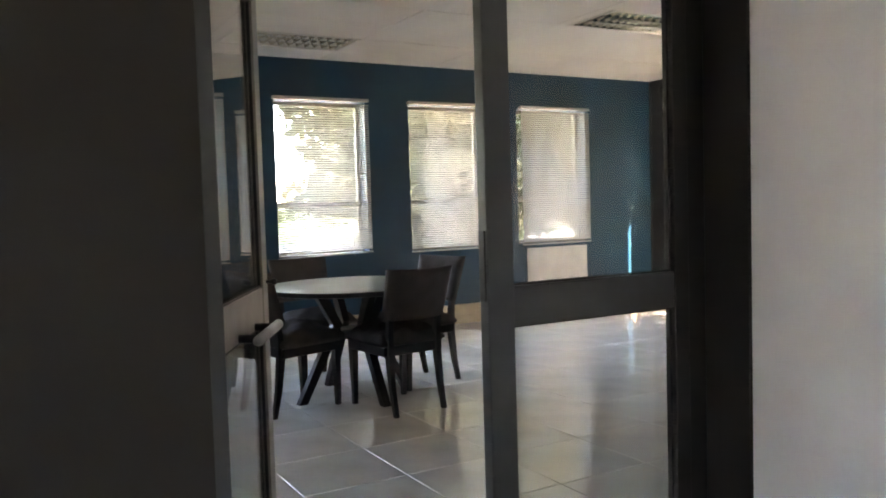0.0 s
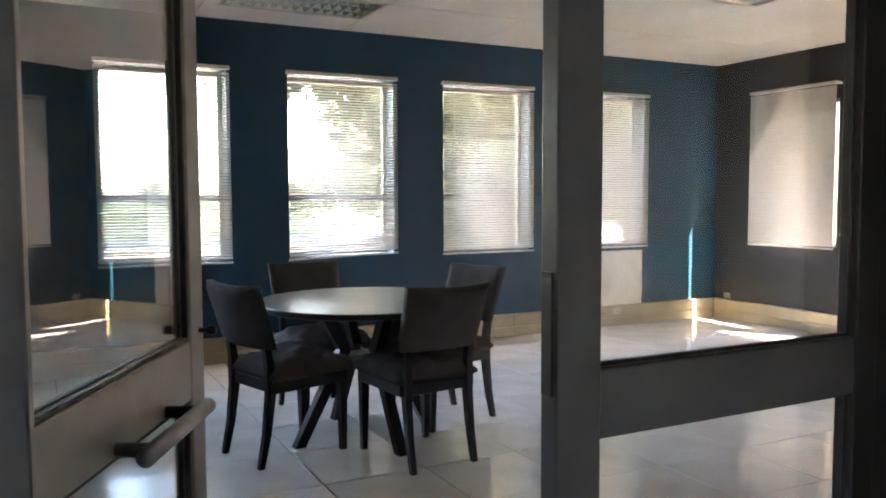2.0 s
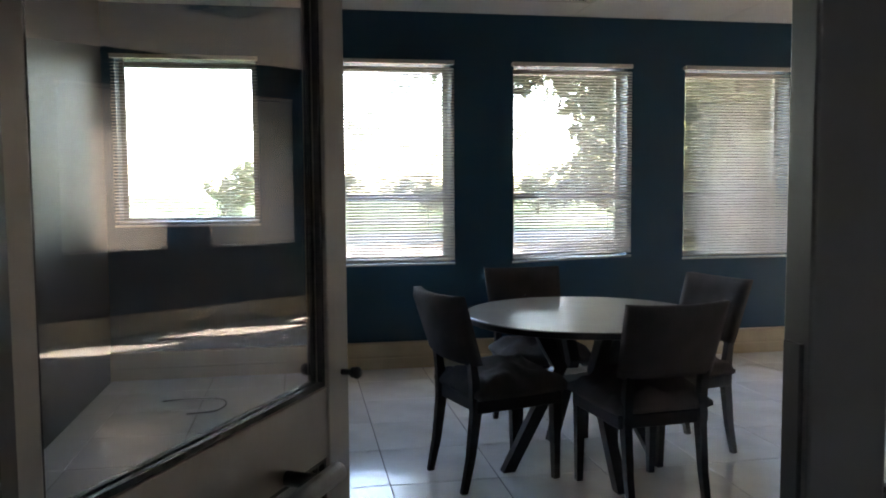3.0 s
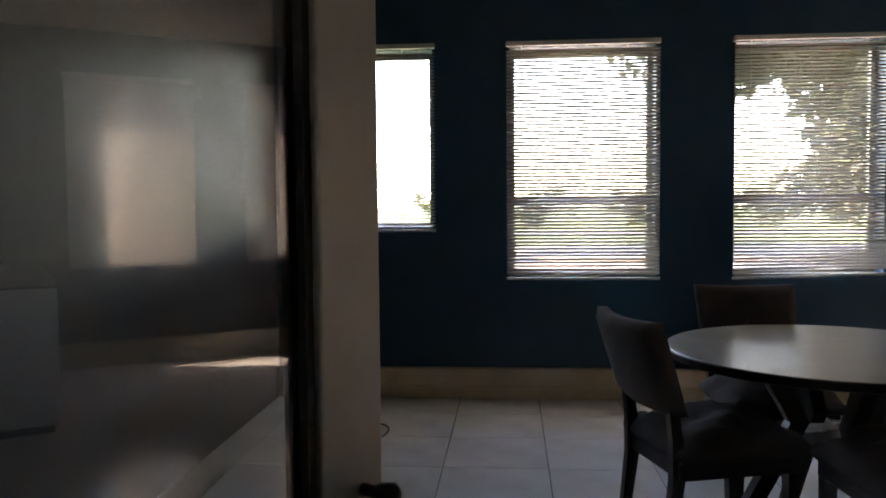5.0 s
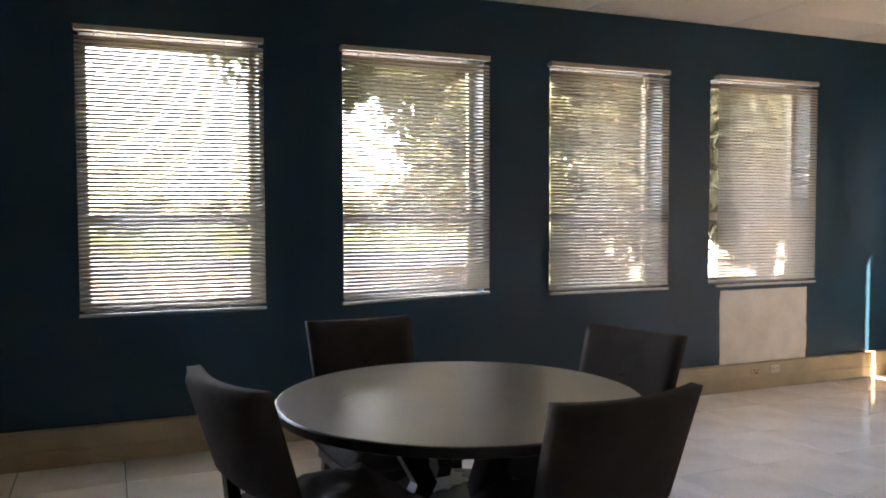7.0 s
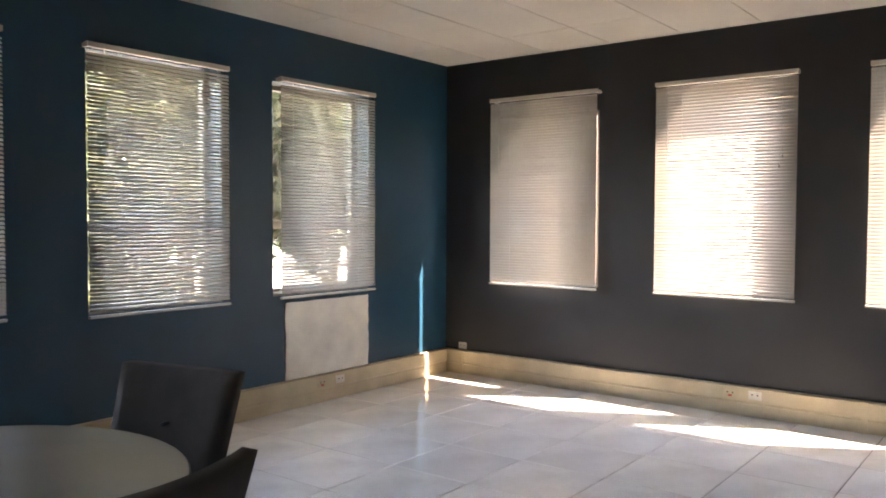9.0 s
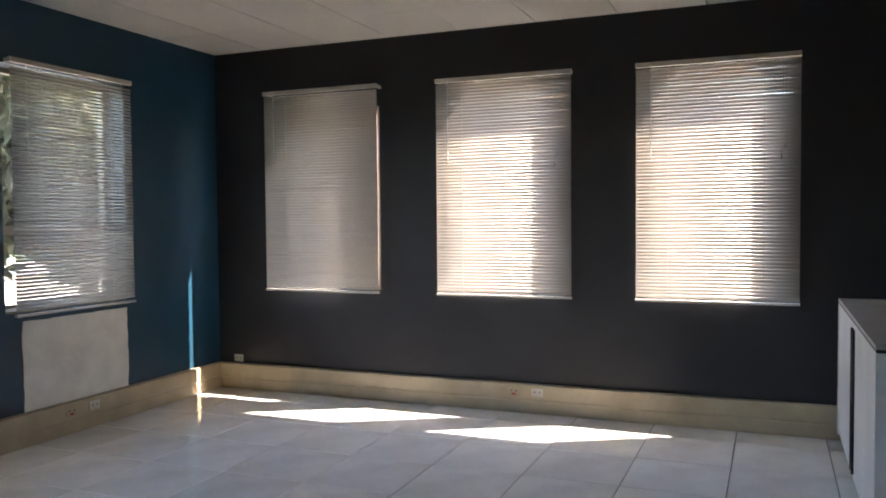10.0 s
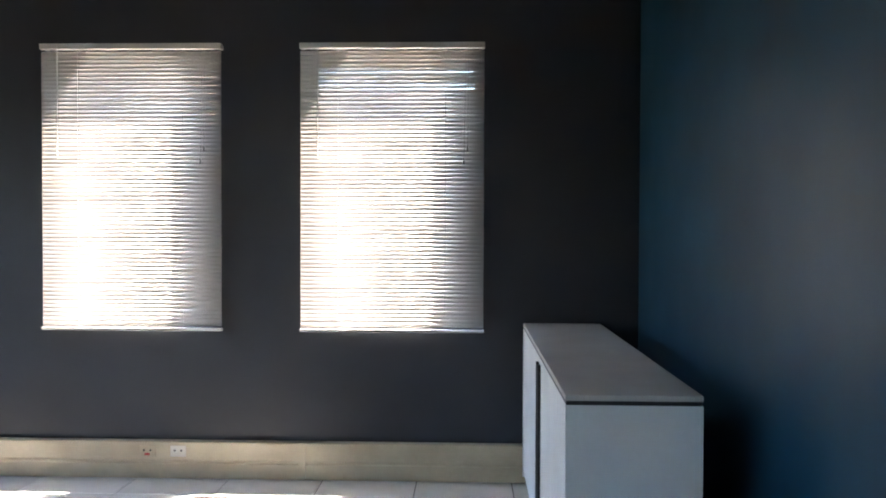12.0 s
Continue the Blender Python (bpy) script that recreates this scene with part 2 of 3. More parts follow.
box(bm, -1.2, YP, 0, 1.262, YR, ZC + 0.3)
structure("partition_wall", bm, M_PART, "dark brown painted partition beside the glazed door", "wall")
structure("lintel", box_bm(1.262, YP, 2.17, 3.05, YR, ZC + 0.3), M_WHITE, "white wall strip above the glazed screen", "wall")
structure("passage_wall_east", box_bm(3.05, -1.6, 0, 3.2, YP, ZC + 0.3), M_WHITE, "white plastered passage wall", "wall")
# Opening is unseen, added to let daylight onto the passage's east wall.
structure("passage_wall_west", pierced_wall(-1.6, YR, ZC + 0.3, [(-0.8, -0.12, 1.0, 2.1)], -1.35, 0.15, "y"), M_WHITE, "white plastered passage wall", "wall")
structure("passage_wall_south", box_bm(-1.35, -1.75, 0, 3.2, -1.6, ZC + 0.3), M_WHITE, "white plastered passage wall", "wall")
# Thin strip added for the dark band at the passage wall's end.
structure("wall_end_strip", box_bm(3.035, 2.68, 0, 3.05, YP + 0.01, ZC), M_WALL_END, "thin near-black strip over the end of the passage wall", "panel")
structure("ceiling_slab", box_bm(-1.35, -1.75, ZC + 0.3, XD + TE, YB + T, ZC + 0.5), M_WHITE, "concrete slab above the suspended ceiling", "slab")
structure("passage_ceiling", box_bm(-1.2, -1.6, ZC, 3.05, YP, ZC + 0.05), M_CEIL, "white passage ceiling", "ceiling")


# suspended ceiling: tiles of 1.215 x 0.56, two bays hold light fittings
def build_ceiling():
    bm = bmesh.new()
    x_lines = [XL] + [x for x in [0.03 + 1.22 * k for k in range(1, 7)]] + [XD]
    y_lines = [YR] + [5.53 + 0.56 * k for k in range(-4, 5)] + [YB]
    g = 0.004
    for i, (xa, xb) in enumerate(zip(x_lines, x_lines[1:])):
        for j, (ya, yb) in enumerate(zip(y_lines, y_lines[1:])):
            if (abs(xa - 2.47) < 0.05 and abs(ya - 7.21) < 0.05) or (abs(xa - 4.91) < 0.05 and abs(ya - 5.53) < 0.05):
                box(bm, xa + g, ya + g, ZC, xa + 0.108, yb - g, ZC + 0.02)
                continue
            dz = random.uniform(0, 0.002)
            if xb - xa > 0.03 and yb - ya > 0.03:
                box(bm, xa + g, ya + g, ZC + dz, xb - g, yb - g, ZC + 0.02)
    return bm


structure("ceiling", build_ceiling(), M_CEIL, "white mineral fibre tiles of a suspended ceiling", "ceiling")
structure("ceiling_backing", box_bm(XL, YR, ZC + 0.16, XD, YB, ZC + 0.18), M_JOINT, "dark void above the ceiling tiles", "ceiling")


def light_fitting(x, y, w, d):
    t = thing("ceiling_light", "recessed fluorescent fitting with aluminium louvre, unlit", "ceiling light", pose(x, y, ZC), "recessed ceiling lights")
    bm = bmesh.new()
    e = 0.025
    for a in ((0, 0, w, e), (0, d - e, w, d), (0, e, e, d - e), (w - e, e, w, d - e)):
        box(bm, a[0], a[1], -0.004, a[2], a[3], 0.02, bev=0.002)
    part("frame", bm, M_RAIL, t)
    bm = bmesh.new()
    box(bm, e, e, 0.10, w - e, d - e, 0.12)
    for a in ((e - 0.01, e - 0.01, w - e + 0.01, e), (e - 0.01, d - e, w - e + 0.01, d - e + 0.01), (e - 0.01, e, e, d - e), (w - e, e, w - e + 0.01, d - e)):
        box(bm, a[0], a[1], 0.02, a[2], a[3], 0.10)
    part("housing", bm, M_TRAY, t)
    n = 3
    for k in range(n):
        yy = e + (d - 2 * e) * (k + 0.5) / n
        part("lamp_tube", tube(bmesh.new(), [(0.05, yy, 0.075), (w - 0.05, yy, 0.075)], 0.013), M_TUBE, t, smooth=True)
    for k in range(n + 1):
        yy = e + (d - 2 * e) * k / n
        hw = 0.024
        bm = bmesh.new()
        vs = [bm.verts.new((xx, yy + s * hh, zz)) for xx in (e, w - e) for s, hh, zz in ((-1, 0.002, 0.003), (1, 0.002, 0.003), (1, hw, 0.055), (-1, hw, 0.055))]
        for q in ((0, 1, 2, 3), (7, 6, 5, 4), (0, 4, 5, 1), (1, 5, 6, 2), (2, 6, 7, 3), (3, 7, 4, 0)):
            bm.faces.new([vs[i] for i in q])
        part("reflector", bm, M_LOUVRE, t)
    bm = bmesh.new()
    vs = [bm.verts.new((s * hh, yy, zz)) for yy in (e, d - e) for s, hh, zz in ((1, 0.0015, 0.004), (-1, 0.0015, 0.004), (-1, 0.016, 0.05), (1, 0.016, 0.05))]
    for q in ((0, 1, 2, 3), (7, 6, 5, 4), (0, 4, 5, 1), (1, 5, 6, 2), (2, 6, 7, 3), (3, 7, 4, 0)):
        bm.faces.new([vs[i] for i in q])
    me = finish("blade", bm, M_LOUVRE)
    for k in range(1, 14):
        b = new("blade", me)
        b.parent = t
        b.location = (w * k / 14, 0, 0)
    return t


light_fitting(2.582, 7.212, 1.106, 0.556)
light_fitting(5.022, 5.532, 1.106, 0.556)


# ---- windows and blinds ----
def window_unit(name, w, z0, z1, transom, m, d0=0.15):
    """Aluminium window: origin at the opening's lower corner on the wall face, x along the wall, y outwards."""
    t = thing(name, "bronze aluminium window set deep in the wall", "window", m, kind="structure")
    h = z1 - z0
    d1 = d0 + 0.045
    f = 0.035
    bm = bmesh.new()
    for a in ((0, 0, f, h), (w - f, 0, w, h), (f, 0, w - f, f), (f, h - f, w - f, h)):
        box(bm, a[0], d0, a[1], a[2], d1, a[3], bev=0.003)
    part("window_frame", bm, M_WINFRAME, t)
    if transom:
        tz = transom - z0
        part("transom", box_bm(f, d0 - 0.005, tz - 0.03, w - f, d1, tz + 0.03, bev=0.003), M_WINFRAME, t)
        panes = [(f, tz - 0.03), (tz + 0.03, h - f)]
        part("window_stay", box_bm(w * 0.5 - 0.09, d0 - 0.016, tz - 0.012, w * 0.5 + 0.09, d0 - 0.005, tz + 0.004, bev=0.002), M_DARKMETAL, t, "dark metal window stay")
    else:
        panes = [(f, h - f)]
    for a, b in panes:
        g = part("pane", box_bm(f, d0 + 0.02, a, w - f, d0 + 0.026, b), G_WIN, t)
        g.visible_shadow = False
    part("window_sill", box_bm(0.002, 0.0, 0.001, w - 0.002, d0, 0.014, bev=0.003), M_WINFRAME, t)
    return t


slat_cache = {}


def slat_mesh(w):
    key = round(w, 3)
    if key not in slat_cache:
        bm = bmesh.new()
        prof = [(-0.0125, -0.002), (-0.006, 0.0006), (0.0, 0.0012), (0.006, 0.0006), (0.0125, -0.002)]
        rows = []
        for x in (0.0, w):
            rows.append([bm.verts.new((x, y, z)) for y, z in prof] + [bm.verts.new((x, y, z - 0.0004)) for y, z in prof[::-1]])
        for k in range(10):
            bm.faces.new((rows[0][k], rows[0][(k + 1) % 10], rows[1][(k + 1) % 10], rows[1][k]))
        for r in rows:
            for k in range(4):
                bm.faces.new((r[k], r[k + 1], r[8 - k], r[9 - k]))
        slat_cache[key] = finish("slat", bm, M_SLAT, True)
    return slat_cache[key]


def blind(w, z0, z1, tilt, m, label, lift=0.0, wand=True, off=0.05):
    """Venetian blind: origin at its lower corner, x along the wall, y to the outside."""
    t = thing("venetian_blind", label, "blind", m, "venetian blinds")
    h = z1 - z0
    part("headrail", box_bm(0, -0.016, h - 0.03, w, 0.016, h, bev=0.002), M_RAIL, t)
    for xx in (0.004, w - 0.024):
        part("bracket", box_bm(xx, 0.0161, h - 0.026, xx + 0.02, off + 0.002, h - 0.004, bev=0.001), M_RAIL, t)
    b = part("bottom_rail", box_bm(0, -0.013, 0, w, 0.013, 0.016, bev=0.003), M_RAIL, t)
    if lift:
        b.matrix_basis = pose(0, 0, 0, 0, -math.degrees(lift / w), 0)
    pitch = 0.0225
    n = int((h - 0.05 - 0.02) / pitch)
    me = slat_mesh(w - 0.006)
    for k in range(n):
        s = new("slat", me)
        s.parent = t
        z = 0.03 + pitch * k + (h - 0.075 - pitch * (n - 1))*0.5
        droop = lift / w * max(0, 1 - k / 8)
        s.matrix_basis = pose(0.003, random.uniform(-0.0006, 0.0006), z + random.uniform(-0.0004, 0.0004), tilt + random.uniform(-0.25, 0.25), random.uniform(-0.03, 0.03) - math.degrees(droop), 0)
    for xx in (0.21 * w, 0.79 * w):
        for yy in (-0.0145, 0.0145):
            part("ladder_cord", tube(bmesh.new(), [(xx, yy, 0.01), (xx, yy, h - 0.02)], 0.0011, 5), M_CORD, t)
    if wand:
        for k, drop in ((0, 0.55), (1, 0.62)):
            cord = part("pull_cord", tube(bmesh.new(), [(w - 0.09 - 0.02 * k, -0.019, h - drop), (w - 0.085 - 0.015 * k, -0.019, h - 0.02)], 0.0012, 5), M_CORD, t)
            part("tassel", tube(bmesh.new(), [(w - 0.09 - 0.02 * k, -0.019, h - drop - 0.03), (w - 0.09 - 0.02 * k, -0.019, h - drop - 0.005), (w - 0.09 - 0.02 * k, -0.019, h - drop + 0.004)], [0.005, 0.004, 0.002], 8), M_CORD, cord, smooth=True)
        part("tilt_wand", tube(bmesh.new(), [(0.1, -0.022, h - 0.62), (0.1, -0.02, h - 0.02)], 0.003, 6), M_CORD, t)
    return t


for i, (a, b, z) in enumerate(BLUE_BLINDS):
    h0, h1 = blue_holes[i][:2]
    window_unit("window_%d" % (i + 1), h1 - h0, z + 0.02, ZB1 - 0.03, 0 if i == 0 else 1.32, pose(h0, YB, z + 0.02))
    tilt = (14, 47, 41, 46, 47)[i]
    blind(b - a, z, ZB1, tilt, pose(a, YB - 0.05, z), "cream aluminium venetian blind, slats half open" + (", hanging crooked" if i == 2 else ""), lift=0.03 if i == 2 else 0.0)
for i, (a, b) in enumerate(DARK_BLINDS):
    window_unit("window_%d" % (i + 6), b - a - IN - INS[i], ZD0 + 0.02, TOPS[i], 0, pose(XD, b - INS[i], ZD0 + 0.02, 0, 0, -90), 0.035)
    blind(b - a, ZD0, ZD1, (87, 71.5, 71.5)[i], pose(XD - (0.08, 0.05, 0.05)[i], b, ZD0, 0, 0, -90), "cream aluminium venetian blind, slats tilted nearly shut", off=(0.08, 0.05, 0.05)[i])


# ---- trunking, sockets, bare patch ----
def trunk_profile(length):
    bm = bmesh.new()
    prof = [(0, 0.004), (0.045, 0.004), (0.045, 0.085), (0.041, 0.09), (0.041, 0.1), (0.045, 0.105), (0.045, 0.2), (0.038, 0.207), (0, 0.207)]
    ends = [[bm.verts.new((x, -y, z)) for y, z in prof] for x in (0, length)]
    for k in range(len(prof)):
        q = (k + 1) % len(prof)
        bm.faces.new((ends[0][k], ends[0][q], ends[1][q], ends[1][k]))
    bm.faces.new(ends[0][::-1])
    bm.faces.new(ends[1])
    return bm


def trunking(name, length, m, cuts):
    t = tagged(part(name, trunk_profile(length), M_TRUNK), "beige metal dado trunking along the wall foot", "trunking", kind="structure")
    t.matrix_basis = m
    for c in cuts:
        part("joint_cover", box_bm(c - 0.02, -0.049, 0.004, c + 0.02, -0.0455, 0.206), M_TRUNK, t)
    return t


trunking("baseboard_north", XD - XL - 0.05, pose(XL, YB, 0), (2.5, 5.2))
trunking("baseboard_east", YB - YR, pose(XD, YB, 0, 0, 0, -90), (0.2, 3.4, 4.2))


def outlet(m, body, label, cat="socket", rocker=None):
    t = thing("wall_socket", label, cat, m, "sockets on the trunking")
    part("plate", box_bm(-0.043, -0.008, -0.03, 0.043, 0, 0.03, bev=0.003), body, t)
    for x in (-0.018, 0.018):
        part("pin_hole", tube(bmesh.new(), [(x, -0.0079, 0.004), (x, -0.0092, 0.004)], 0.006, 8), M_BLACK, t)
    part("switch", box_bm(-0.014, -0.012, -0.024, 0.014, -0.008, -0.01, bev=0.001), rocker or M_PLASTIC, t)
    return t


outlet(pose(XD - 0.045, 5.69, 0.155, 0, 0, -90), M_TRUNK, "beige power socket with red rocker set in the trunking", rocker=M_RED)
outlet(pose(XD - 0.045, 5.52, 0.155, 0, 0, -90), M_PLASTIC, "white power socket set in the trunking")
outlet(pose(6.61, YB - 0.045, 0.15), M_PLASTIC, "white power socket set in the trunking")
outlet(pose(6.42, YB - 0.045, 0.15), M_TRUNK, "beige power socket with red rocker set in the trunking", rocker=M_RED)
outlet(pose(XD, 8.05, 0.245, 0, 0, -90), M_PLASTIC, "white socket box on the charcoal wall")


def ragged_panel(x0, x1, z0, z1, y):
    bm = bmesh.new()
    ring = []
    n = 14
    for k in range(n):
        ring.append((x0 + (x1 - x0) * k / n, z0))
    for k in range(n):
        ring.append((x1 + random.uniform(-0.006, 0.006), z0 + (z1 - z0) * k / n))
    for k in range(n):
        ring.append((x1 - (x1 - x0) * k / n, z1 + random.uniform(-0.004, 0.004)))
    for k in range(n):
        ring.append((x0 + random.uniform(-0.006, 0.006), z1 - (z1 - z0) * k / n))
    a = [bm.verts.new((x, y, z)) for x, z in ring]
    b = [bm.verts.new((x, y - 0.006, z)) for x, z in ring]
    bm.faces.new(a)
    bm.faces.new(b[::-1])
    for k in range(len(a)):
        q = (k + 1) % len(a)
        bm.faces.new((a[k], a[q], b[q], b[k]))
    return bm


structure("wall_patch", ragged_panel(6.11, 6.97, 0.207, 0.765, YB), M_PATCH, "unpainted cream plaster patch under the window", "wall patch")


# ---- glazed screen and open door ----
def frame_bar(bm, x0, x1, z0, z1, y0, y1):
    box(bm, x0, y0, z0, x1, y1, z1, bev=0.004)


screen = thing("glazed_screen", "grey aluminium screen with fixed sidelight beside the door", "screen", kind="structure")
for nm, a in (("door_jamb", (1.262, 1.305, 0, 2.17)), ("post", (2.105, 2.2, 0, 2.12)), ("end_post", (2.885, 2.955, 0, 2.12)), ("wall_post", (2.955, 3.05, 0, 2.12)),
              ("head", (1.305, 3.05, 2.12, 2.17)), ("mid_rail", (2.2, 2.885, 0.90, 1.025)), ("bottom_rail", (2.2, 2.885, 0.0, 0.09))):
    bm = bmesh.new()
    off = 0.012 if nm == "wall_post" else (0.004 if "rail" in nm else 0.0)
    frame_bar(bm, *a, y0=YP + 0.01 + off, y1=YP + 0.06 - off)
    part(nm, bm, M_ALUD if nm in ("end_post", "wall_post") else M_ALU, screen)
for z0, z1 in ((0.09, 0.90), (1.025, 2.12)):
    part("glass_pane", box_bm(2.2, YP + 0.042, z0, 2.885, YP + 0.048, z1), G_SIDE, screen).visible_shadow = False
    bm = bmesh.new()
    for a in ((2.2, z0, 2.207, z1), (2.878, z0, 2.885, z1), (2.207, z0, 2.878, z0 + 0.007), (2.207, z1 - 0.007, 2.878, z1)):
        box(bm, a[0], YP + 0.03, a[1], a[2], YP + 0.041, a[3])
    part("gasket", bm, M_GASKET, screen)
part("strike_plate", box_bm(2.099, YP + 0.02, 0.985, 2.105, YP + 0.05, 1.2, bev=0.001), M_BLACK, screen, "dark strike plate")

LEAF_W, LEAF_T, LEAF_H = 0.80, 0.044, 2.08
door = thing("door_1", "glazed aluminium door standing open into the room", "door", pose(1.265, 2.938, 0.01, 0, 0, 62), kind="structure")
ST, SH = 0.085, 0.055
for nm, a in (("hinge_stile", (0, 0, SH, LEAF_H)), ("lock_stile", (LEAF_W - ST, 0, LEAF_W, LEAF_H)), ("mid_rail", (SH, 0.875, LEAF_W - ST, 1.005)),
              ("bottom_rail", (SH, 0, LEAF_W - ST, 0.09)), ("top_rail", (SH, LEAF_H - 0.09, LEAF_W - ST, LEAF_H))):
    e = 0.0 if "stile" in nm else 0.003
    part(nm, box_bm(a[0], -LEAF_T / 2 + e, a[1], a[2], LEAF_T / 2 - e, a[3], bev=0.003), M_ALUL, door)
for z0, z1 in ((0.09, 0.875), (1.005, LEAF_H - 0.09)):
    part("glass_pane", box_bm(SH, -0.003, z0, LEAF_W - ST, 0.003, z1), G_DOOR, door).visible_shadow = False
    bm = bmesh.new()
    for s in (-1, 1):
        ya, yb = sorted((s * 0.004, s * 0.014))
        for a in ((SH, z0, SH + 0.009, z1), (LEAF_W - ST - 0.009, z0, LEAF_W - ST, z1), (SH + 0.009, z0, LEAF_W - ST - 0.009, z0 + 0.009), (SH + 0.009, z1 - 0.009, LEAF_W - ST - 0.009, z1)):
            box(bm, a[0], ya, a[1], a[2], yb, a[3])
    part("gasket", bm, M_GASKET, door)
handle = part("pull_handle", tube(bmesh.new(), [(0.27, -0.088, 0.89), (0.61, -0.088, 0.89)], 0.0165, 16), M_STEEL, door, "brushed steel pull bar", smooth=True)
for x in (0.315, 0.555):
    part("standoff", tube(bmesh.new(), [(x, -LEAF_T / 2, 0.89), (x, -0.086, 0.89)], 0.013, 12), M_DARKMETAL, handle, smooth=True)
part("lock_plate", box_bm(LEAF_W - 0.002, -0.012, 0.96, LEAF_W + 0.003, 0.012, 1.06, bev=0.001), M_DARKMETAL, door)
for s in (-1, 1):
    part("thumb_turn", tube(bmesh.new(), [(LEAF_W - 0.03, s * 0.022, 1.02), (LEAF_W - 0.03, s * 0.04, 1.02), (LEAF_W - 0.03, s * 0.042, 1.02), (LEAF_W - 0.03, s * 0.055, 1.02), (LEAF_W - 0.03, s * 0.06, 1.02)], [0.006, 0.006, 0.01, 0.012, 0.008], 12), M_DARKMETAL, door, smooth=True)
for z in (0.25, 1.05, 1.85):
    part("hinge", tube(bmesh.new(), [(-0.006, 0.024, z - 0.05), (-0.006, 0.024, z + 0.05)], 0.008, 10), M_ALUL, door, smooth=True)


# ---- table and chairs ----
TC = (2.945, 5.875)
TABLE_H = 0.765


def disc(bm, r, z0, z1, bev, seg=72):
    prof = [(r - bev, z0), (r - bev * 0.3, z0 + bev * 0.3), (r, z0 + bev), (r, z1 - bev), (r - bev * 0.3, z1 - bev * 0.3), (r - bev, z1)]
    rings = [[bm.verts.new((a * math.cos(q), a * math.sin(q), z)) for q in (2 * math.pi * k / seg for k in range(seg))] for a, z in prof]
    for a, b in zip(rings, rings[1:]):
        for k in range(seg):
            bm.faces.new((a[k], a[(k + 1) % seg], b[(k + 1) % seg], b[k]))
    bm.faces.new(rings[0][::-1])
    bm.faces.new(rings[-1])
    return bm


def round_table(m):
    t = thing("round_table", "dark-stained round wooden table on splayed legs with undershelf", "table", m)
    part("tabletop", disc(bmesh.new(), 0.585, TABLE_H - 0.032, TABLE_H, 0.003), M_TABLE, t)
    band = bmesh.new()
    ring_prof = [(0.579, TABLE_H - 0.034), (0.589, TABLE_H - 0.03), (0.589, TABLE_H - 0.006), (0.5855, TABLE_H - 0.002), (0.579, TABLE_H - 0.002)]
    rings = [[band.verts.new((a * math.cos(q), a * math.sin(q), z)) for q in (2 * math.pi * k / 72 for k in range(72))] for a, z in ring_prof]
    for a, c in zip(rings, rings[1:]):
        for k in range(72):
            band.faces.new((a[k], a[(k + 1) % 72], c[(k + 1) % 72], c[k]))
    part("edge_band", band, M_WOOD, t, "near-black wooden edge")
    part("apron", disc(bmesh.new(), 0.3, TABLE_H - 0.06, TABLE_H - 0.033, 0.004), M_WOOD, t)
    part("undershelf", disc(bmesh.new(), 0.23, 0.425, 0.45, 0.006), M_WOOD, t)
    for k in range(4):
        a = radians(5 + 90 * k)
        bm = square_leg(bmesh.new(), [(0.4, 0, 0), (0.13, 0, 0.5), (0.24, 0, TABLE_H - 0.06)], [(0.03, 0.026), (0.035, 0.026), (0.04, 0.026)])
        bmesh.ops.rotate(bm, verts=bm.verts, cent=(0, 0, 0), matrix=Matrix.Rotation(a, 3, 'Z'))
        part("leg", bm, M_WOOD, t)
    return t


round_table(pose(*TC, 0))


def padded(w, d, h, seg, puff, seed, amp):
    """A soft cushion block centred on x and y, standing on z = 0."""
    bm = bmesh.new()
    n = seg
    def P(u, v, top):
        e = max(abs(u), abs(v))
        edge = 1 - max(0.0, (e - 0.8) / 0.2) ** 2
        z = h + puff * (1 - u * u) * (1 - v * v)
        z = (z * (0.55 + 0.45 * edge)) if top else h * 0.25 * (1 - edge)
        rr = 1 - 0.05 * (abs(u * v)) ** 3
        q = noise.noise(Vector((u * 2.3 + seed, v * 2.3, 1.7 * top))) * amp + abs(noise.noise(Vector((u * 5 + seed, v * 1.7 + 3, 4)))) * amp * 0.8
        return (u * w / 2 * rr, v * d / 2 * rr, z + (q * edge if top else 0))
    grids = []
    for top in (0, 1):
        grids.append([[bm.verts.new(P(-1 + 2 * i / n, -1 + 2 * j / n, top)) for j in range(n + 1)] for i in range(n + 1)])
    for g, flip in zip(grids, (True, False)):
        for i in range(n):
            for j in range(n):
                q = [g[i][j], g[i + 1][j], g[i + 1][j + 1], g[i][j + 1]]
                bm.faces.new(q[::-1] if flip else q)
    lo, hi = grids
    rim = [(i, 0) for i in range(n)] + [(n, j) for j in range(n)] + [(i, n) for i in range(n, 0, -1)] + [(0, j) for j in range(n, 0, -1)]
    for a, b in zip(rim, rim[1:] + rim[:1]):
        bm.faces.new((lo[a[0]][a[1]], lo[b[0]][b[1]], hi[b[0]][b[1]], hi[a[0]][a[1]]))
    return bm


